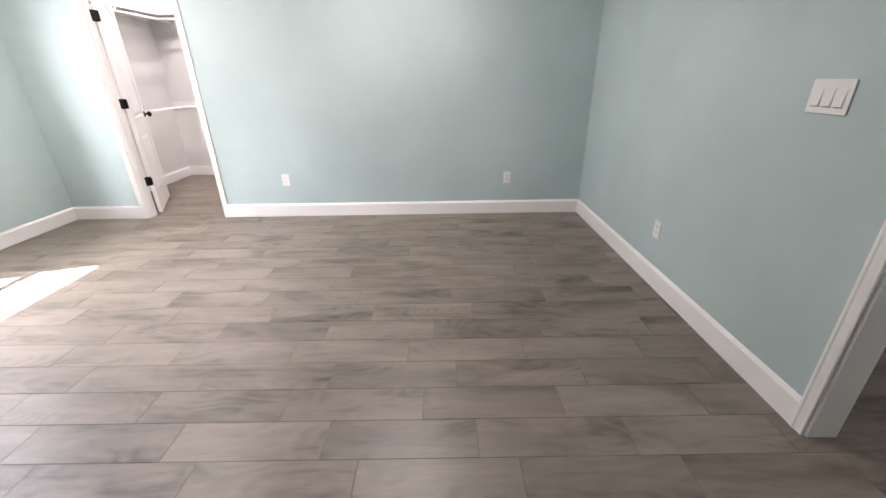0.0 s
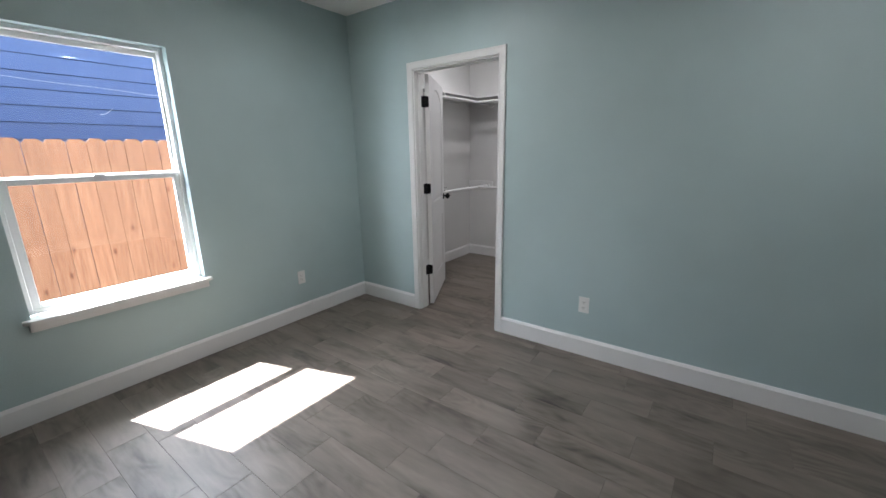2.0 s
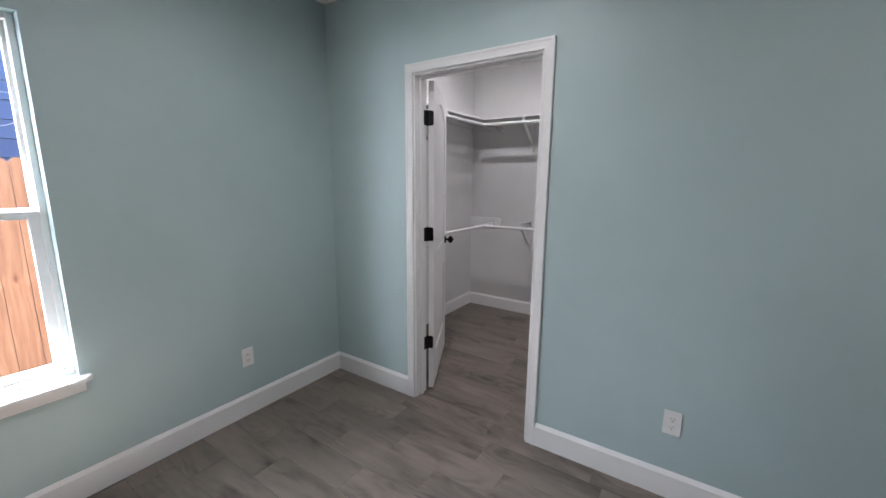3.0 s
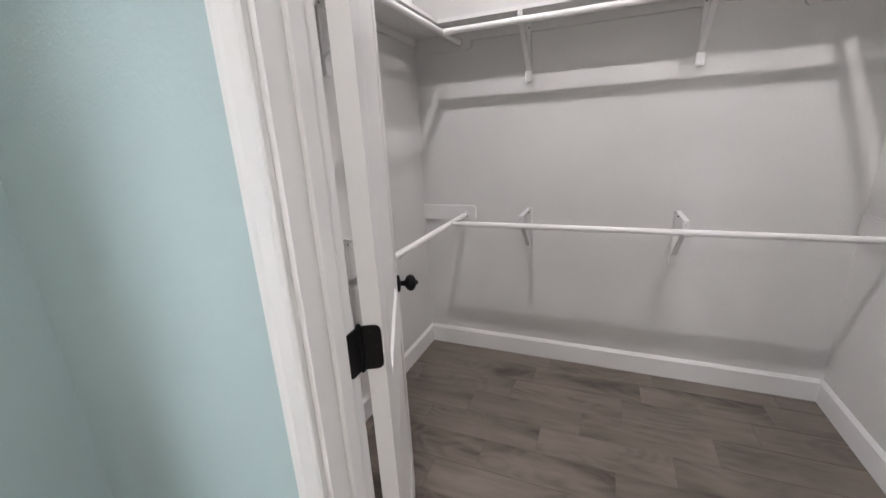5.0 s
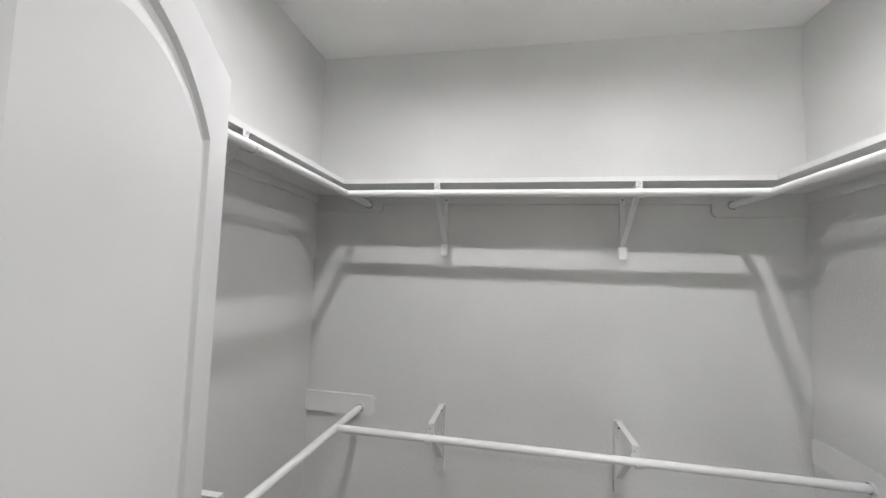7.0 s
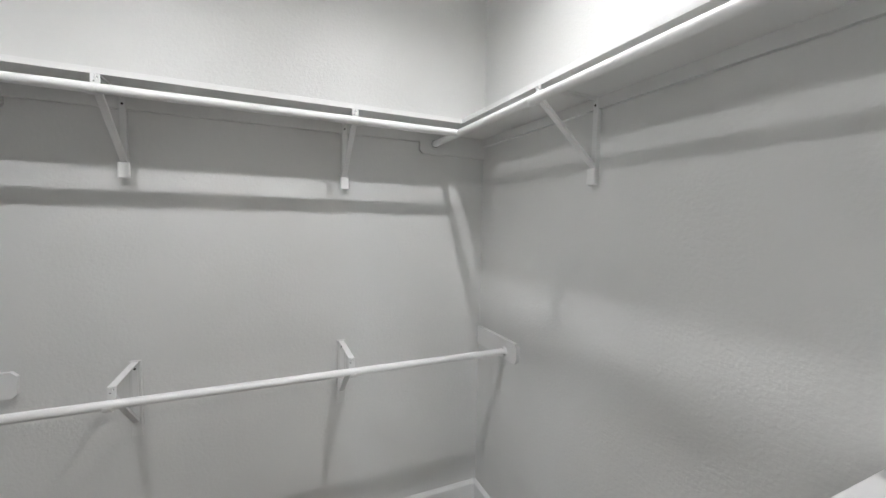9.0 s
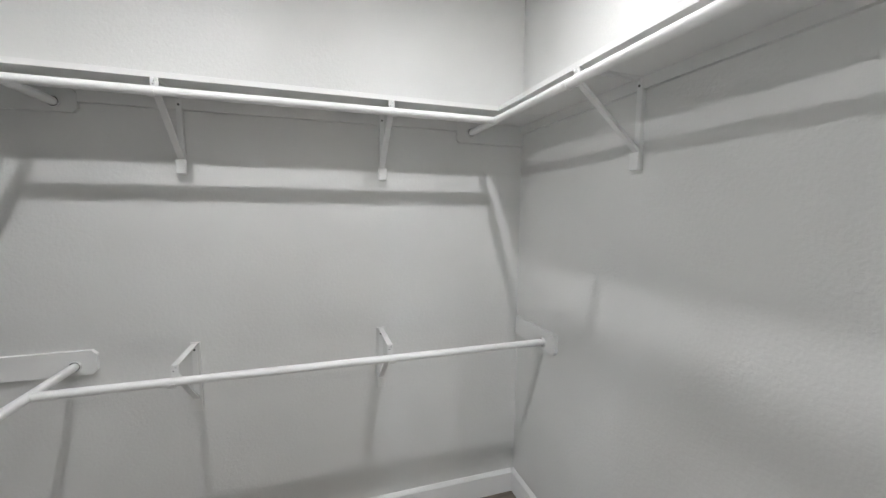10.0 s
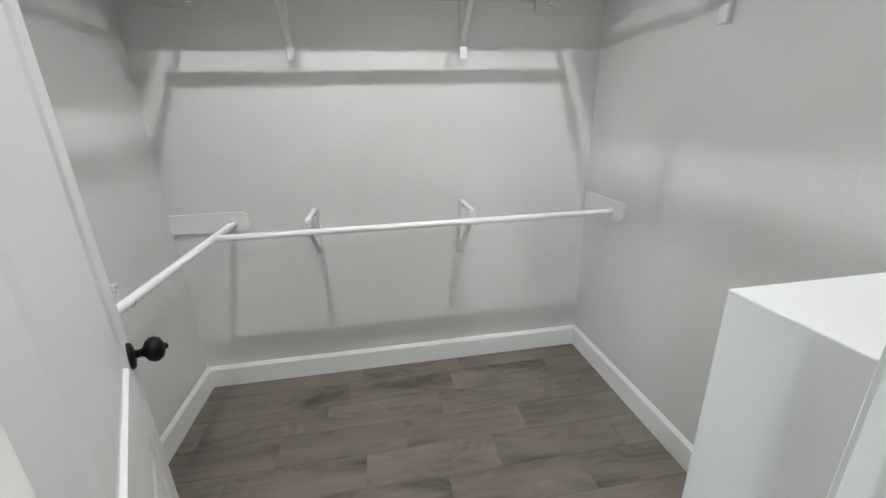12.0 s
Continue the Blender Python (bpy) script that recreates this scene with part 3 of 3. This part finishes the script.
def bracket(upper):
    """Shelf-and-rod bracket: local origin on the wall at the shelf's underside, y out of the wall, z up."""
    ob = thing("shelf_bracket", "white metal bracket carrying shelf and rod on the closet wall" if upper else "white metal bracket carrying the low rod on the wall", "bracket", group="upper brackets" if upper else "low brackets")
    reach = REACH
    drop = 0.290
    half, thick = (0.012, 0.017) if upper else (0.020, 0.017)
    part("backing_strip", box(bmesh.new(), -half, half, 0, thick, -0.308, -0.038 if upper else 0.002, 0.002), CLOSET, ob, "painted wooden backing strip")
    part("wall_strip", box(bmesh.new(), -0.010, 0.010, 0.017, 0.020, -drop + 0.035, 0.0, 0.0008), METAL_WHITE, ob)
    if upper:
        part("foot_block", box(bmesh.new(), -0.019, 0.019, 0.017, 0.030, -0.308, -0.248, 0.004), METAL_WHITE, ob)
    arm = bmesh.new()
    box(arm, -0.012, 0.012, 0.017, SHELF_D - 0.004, -0.003, 0.0, 0.0008)
    box(arm, -0.0015, 0.0015, 0.020, reach - 0.020, -0.012, -0.003)
    part("arm", arm, METAL_WHITE, ob)
    brace = prism(bmesh.new(), [(-0.011, 0.020, -0.234), (-0.011, 0.020, -0.248), (-0.011, SHELF_D - 0.006, -0.044), (-0.011, SHELF_D - 0.006, -0.030)], (1, 0, 0), 0.022)
    part("brace", brace, METAL_WHITE, ob)
    rc, zc = 0.0172, -(SHELF_Z - 0.020 - ROD_Z)
    front = bmesh.new()
    box(front, -0.013, 0.013, SHELF_D - 0.004, SHELF_D - 0.001, -0.060, 0.0, 0.0008)
    box(front, -0.013, 0.013, SHELF_D - 0.002, reach - rc - 0.001, zc - 0.004, zc - 0.001)
    plate = part("front_plate", front, METAL_WHITE, ob)
    for z in (-0.010, -0.022):
        part("screw_hole", tube(bmesh.new(), (0.004 if z < -0.015 else -0.004, SHELF_D - 0.0012, z), (0.004 if z < -0.015 else -0.004, SHELF_D - 0.0006, z), 0.0024, 8), DARK, plate)
    hook = bmesh.new()
    pts = [(reach + rc * math.cos(a), zc + rc * math.sin(a)) for a in [math.pi * (0.02 - 1.0 * k / 10) for k in range(11)]]
    inner = [(reach + (rc + 0.0025) * math.cos(a), zc + (rc + 0.0025) * math.sin(a)) for a in [math.pi * (0.02 - 1.0 * k / 10) for k in range(11)]]
    for k in range(10):
        q = [pts[k], pts[k + 1], inner[k + 1], inner[k]]
        prism(hook, [(-0.012, y, z) for y, z in q], (1, 0, 0), 0.024)
    part("rod_hook", hook, METAL_WHITE, ob)
    part("screw", tube(bmesh.new(), (0, 0.0195, -0.028), (0, 0.022, -0.028), 0.0042, 10), DARK, ob, "small dark screw")
    part("rivet", lathe(bmesh.new(), [(0.0075, 0.0), (0.0070, 0.002), (0.0045, 0.0035), (0.0015, 0.004)], pose(0, 0.0200, -0.232, -90, 0, 0), 14), METAL_WHITE, ob, smooth=True)
    part("front_screw", lathe(bmesh.new(), [(0.0050, 0.0), (0.0042, 0.0016), (0.0012, 0.002)], pose(0, SHELF_D - 0.001, -0.012, -90, 0, 0), 12), METAL_WHITE, plate, smooth=True)
    return ob


UB = SHELF_Z - 0.020
LB = LOW_Z + (UB - ROD_Z)
first = bracket(True)
first.matrix_basis = pose(-3.026, CN, UB, 0, 0, 180)
for m in (pose(-2.196, CN, UB, 0, 0, 180), pose(CE, 5.334, UB, 0, 0, 90), pose(CW, 5.222, UB, 0, 0, -90)):
    copy_thing(first, m)
low = bracket(False)
low.matrix_basis = pose(-3.015, CN, LB, 0, 0, 180)
for m in (pose(-2.207, CN, LB, 0, 0, 180), pose(CW, 5.222, LB, 0, 0, -90)):
    copy_thing(low, m)


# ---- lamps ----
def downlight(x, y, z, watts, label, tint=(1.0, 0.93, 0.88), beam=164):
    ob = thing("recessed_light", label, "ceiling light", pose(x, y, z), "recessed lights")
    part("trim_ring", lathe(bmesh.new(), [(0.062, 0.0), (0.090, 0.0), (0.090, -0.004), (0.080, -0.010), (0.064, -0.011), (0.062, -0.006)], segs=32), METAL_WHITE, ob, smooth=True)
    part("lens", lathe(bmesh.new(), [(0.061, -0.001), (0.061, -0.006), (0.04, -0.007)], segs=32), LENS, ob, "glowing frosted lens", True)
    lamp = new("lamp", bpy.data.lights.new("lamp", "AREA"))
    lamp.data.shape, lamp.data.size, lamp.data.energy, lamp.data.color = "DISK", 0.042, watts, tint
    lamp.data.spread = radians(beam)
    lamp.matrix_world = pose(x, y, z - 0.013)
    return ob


for x in (-3.08, -1.99):
    downlight(x, 5.13, CH, CLOSET_WATTS, "lit round recessed light in the closet ceiling")
for x, y in ((-0.30, 2.97), (-2.45, 3.15)):
    downlight(x, y, H, BEDROOM_WATTS, "lit round recessed light in the bedroom ceiling", (1.0, 0.94, 0.86), 168)


# extra fixture out of sight, added to brighten the hall floor
downlight(2.3, 0.9, H, 0.3, "added unseen round light that brightens the hall", (1.0, 0.92, 0.82))


# ---- outlets and switches ----
def outlet(m):
    ob = thing("wall_outlet", "white duplex power outlet on the wall", "outlet", m, "wall outlets")
    part("cover_plate", box(bmesh.new(), -0.036, 0.036, 0, 0.006, -0.058, 0.058, 0.003), PLATE, ob)
    for z in (0.0195, -0.0195):
        face = part("receptacle", box(bmesh.new(), -0.0165, 0.0165, 0.005, 0.008, z - 0.0145, z + 0.0145, 0.002), PLATE, ob)
        for x, h in ((-0.0065, 0.0085), (0.0065, 0.007)):
            part("slot", box(bmesh.new(), x - 0.0012, x + 0.0012, 0.0075, 0.0084, z + 0.003 - h / 2, z + 0.003 + h / 2), DARK, face)
        part("slot", tube(bmesh.new(), (0, 0.0075, z - 0.008), (0, 0.0084, z - 0.008), 0.0026, 10), DARK, face)
    part("screw", tube(bmesh.new(), (0, 0.0055, 0), (0, 0.0075, 0), 0.003, 10), PLATE, ob)
    return ob


a = outlet(pose(-1.500, YN, 0.381, 0, 0, 180))
copy_thing(a, pose(0.728, YN, 0.374, 0, 0, 180))
copy_thing(a, pose(XW, 3.407, 0.377, 0, 0, -90))
copy_thing(a, pose(XE, 2.628, 0.376, 0, 0, 90))
sw = thing("light_switch", "white three-gang rocker light switch plate", "light switch", pose(XE, 1.747, 1.226, 0, 0, 90))
part("cover_plate", box(bmesh.new(), -0.083, 0.083, 0, 0.006, -0.059, 0.059, 0.003), PLATE, sw)
for k in range(3):
    u = -0.046 + 0.046 * k
    part("rocker", prism(bmesh.new(), [(u - 0.0165, 0.005, -0.033), (u - 0.0165, 0.0125, -0.033), (u - 0.0165, 0.0062, 0.033), (u - 0.0165, 0.005, 0.033)], (1, 0, 0), 0.033), PLATE, sw)
    # dark strip painted in for the shadow line at the rocker's lower edge
    part("rocker_shadow", box(bmesh.new(), u - 0.018, u + 0.018, 0.0055, 0.0064, -0.0362, -0.0332), DARK, sw, "dark strip painted as the shadow below the rocker")

# ---- outside the window ----
FENCE_X, GROUND = -5.50, -0.3
fence = thing("wooden_fence", "orange cedar dog-ear picket fence behind the window", "fence", pose(FENCE_X, 0, GROUND))
pk_h, pk_w = 1.90, 0.135
picket_mesh = []
for v in range(3):
    e = 0.026 + 0.004 * v
    bm = prism(bmesh.new(), [(0, -pk_w / 2, 0), (0, pk_w / 2, 0), (0, pk_w / 2, pk_h - e), (0, pk_w / 2 - e, pk_h), (0, -pk_w / 2 + e, pk_h), (0, -pk_w / 2, pk_h - e)], (-1, 0, 0), 0.016)
    picket_mesh.append(mesh_of("picket", bm, CEDAR))
rng = random.Random(4)
for k in range(64):
    ob = new("picket", picket_mesh[k % 3])
    ob.parent = fence
    ob.matrix_basis = pose(rng.uniform(-0.003, 0.003), -1.4 + k * (pk_w + 0.003) + rng.uniform(-0.0015, 0.0015), rng.uniform(-0.005, 0.005), rng.uniform(-0.15, 0.15), 0, 0)
for z in (0.35, 1.0, 1.6):
    part("rail", box(bmesh.new(), -0.056, -0.018, -1.5, 7.6, z, z + 0.088, 0.004), CEDAR, fence)

HX0 = -6.9
house = thing("neighbour_house", "neighbouring house with blue horizontal lap siding", "house", pose(HX0, 0, GROUND))
part("wall", box(bmesh.new(), -6.0, -0.062, -4.0, 10.0, 0, 3.35), SIDING, house)
lap = 0.172
lap_mesh = mesh_of("siding_board", prism(bmesh.new(), [(-0.06, -4.0, 0.0), (0.022, -4.0, 0.0), (0.006, -4.0, lap - 0.006), (-0.052, -4.0, lap - 0.006), (-0.06, -4.0, lap)], (0, 1, 0), 14.0), SIDING)
for k in range(19):
    ob = new("siding_board", lap_mesh)
    ob.parent = house
    ob.matrix_basis = pose(0, 0, 0.05 + k * lap)
roof = bmesh.new()
prism(roof, [(0.35, -4.4, 3.32), (0.35, -4.4, 3.42), (-3.0, -4.4, 4.6), (-6.4, -4.4, 3.42), (-6.4, -4.4, 3.32)], (0, 1, 0), 14.8)
part("roof", roof, ROOFING, house)


def cable(name, pts, r, label):
    cu = bpy.data.curves.new(name, "CURVE")
    cu.dimensions, cu.bevel_depth, cu.bevel_resolution = "3D", r, 2
    sp = cu.splines.new("POLY")
    sp.points.add(len(pts) - 1)
    for q, p in zip(sp.points, pts):
        q.co = (*p, 1)
    cu.materials.append(CABLE)
    return tagged(new(name, cu), label, "cable")


cable("siding_cable", [(HX0 + 0.02, 1.0 + 0.25 * k, 2.32 - 0.012 * k + 0.004 * math.sin(k * 1.7)) for k in range(16)], 0.0019, "thin white cable strung along the blue siding")
cable("loose_cable", [(HX0 + 0.02, 3.02 + 0.016 * k, 1.925 + 0.0035 * k * k * 0.35) for k in range(9)], 0.003, "short loose white cable end on the blue siding")

# ---- floor tiles ----
TW, TL, GAP, R0 = 0.1828, 0.604, 0.0022, 1.636
STAGGER = {0: .106, 1: .465, 2: .596, 3: .222, 4: .099, 5: .48, 6: .579, 7: .127, 19: .533, 20: .176, 21: .368, 22: .571, 23: .067}
floor = solid("floor", box(bmesh.new(), XO, HX, YS - 0.15, CN + 0.12, -0.15, -0.0014), GROUT, "grey-brown wood-look plank tile floor with thin grout lines", "floor")
tile_meshes = {}


def tile_mesh(lx, ly):
    key = (round(lx, 4), round(ly, 4))
    if key not in tile_meshes:
        b, bm = 0.0010, bmesh.new()
        lowv = [bm.verts.new((sx * lx / 2, sy * ly / 2, -0.006)) for sx, sy in ((-1, -1), (1, -1), (1, 1), (-1, 1))]
        mid = [bm.verts.new((sx * lx / 2, sy * ly / 2, -b)) for sx, sy in ((-1, -1), (1, -1), (1, 1), (-1, 1))]
        top = [bm.verts.new((sx * (lx / 2 - b), sy * (ly / 2 - b), 0)) for sx, sy in ((-1, -1), (1, -1), (1, 1), (-1, 1))]
        for lo, hi in ((lowv, mid), (mid, top)):
            for k in range(4):
                bm.faces.new((lo[k], lo[(k + 1) % 4], hi[(k + 1) % 4], hi[k]))
        bm.faces.new(top)
        tile_meshes[key] = mesh_of("tile", bm, TILE)
    return tile_meshes[key]


rng = random.Random(11)
rest = bmesh.new()
for k in range(-16, 25):
    y0, y1 = R0 + TW * k, R0 + TW * (k + 1)
    closet = k >= 14
    y0, y1 = max(y0, YS), min(y1, CN)
    x0, x1 = (CW, CE) if closet else (XW, HX if -0.5 < y0 and y1 < 2.3 else XE)
    off = STAGGER.get(k, None)
    if off is None:
        off = rng.uniform(0, TL)
    s = -3.6 + off - 2 * TL
    while s < x1:
        a, c = max(s, x0), min(s + TL, x1)
        s += TL
        if c - a < 0.03 or y1 - y0 < 0.03:
            continue
        lx, ly = c - a - GAP, y1 - y0 - GAP
        cx, cy, cz = (a + c) / 2, (y0 + y1) / 2, rng.uniform(-0.0003, 0.0003)
        if cy > -0.35 and cx < 1.6:
            ob = new("tile", tile_mesh(lx, ly))
            ob.parent = floor
            ob.matrix_basis = pose(cx, cy, cz, rng.uniform(-0.015, 0.015), rng.uniform(-0.008, 0.008), 0)
        else:
            v = [rest.verts.new((cx + sx * lx / 2, cy + sy * ly / 2, cz)) for sx, sy in ((-1, -1), (1, -1), (1, 1), (-1, 1))]
            u = [rest.verts.new((p.co.x, p.co.y, -0.006)) for p in v]
            rest.faces.new(v)
            for j in range(4):
                rest.faces.new((v[j], u[j], u[(j + 1) % 4], v[(j + 1) % 4]))
more = part("tile_field", rest, TILE, floor)
tagged(more, kind="stuff")
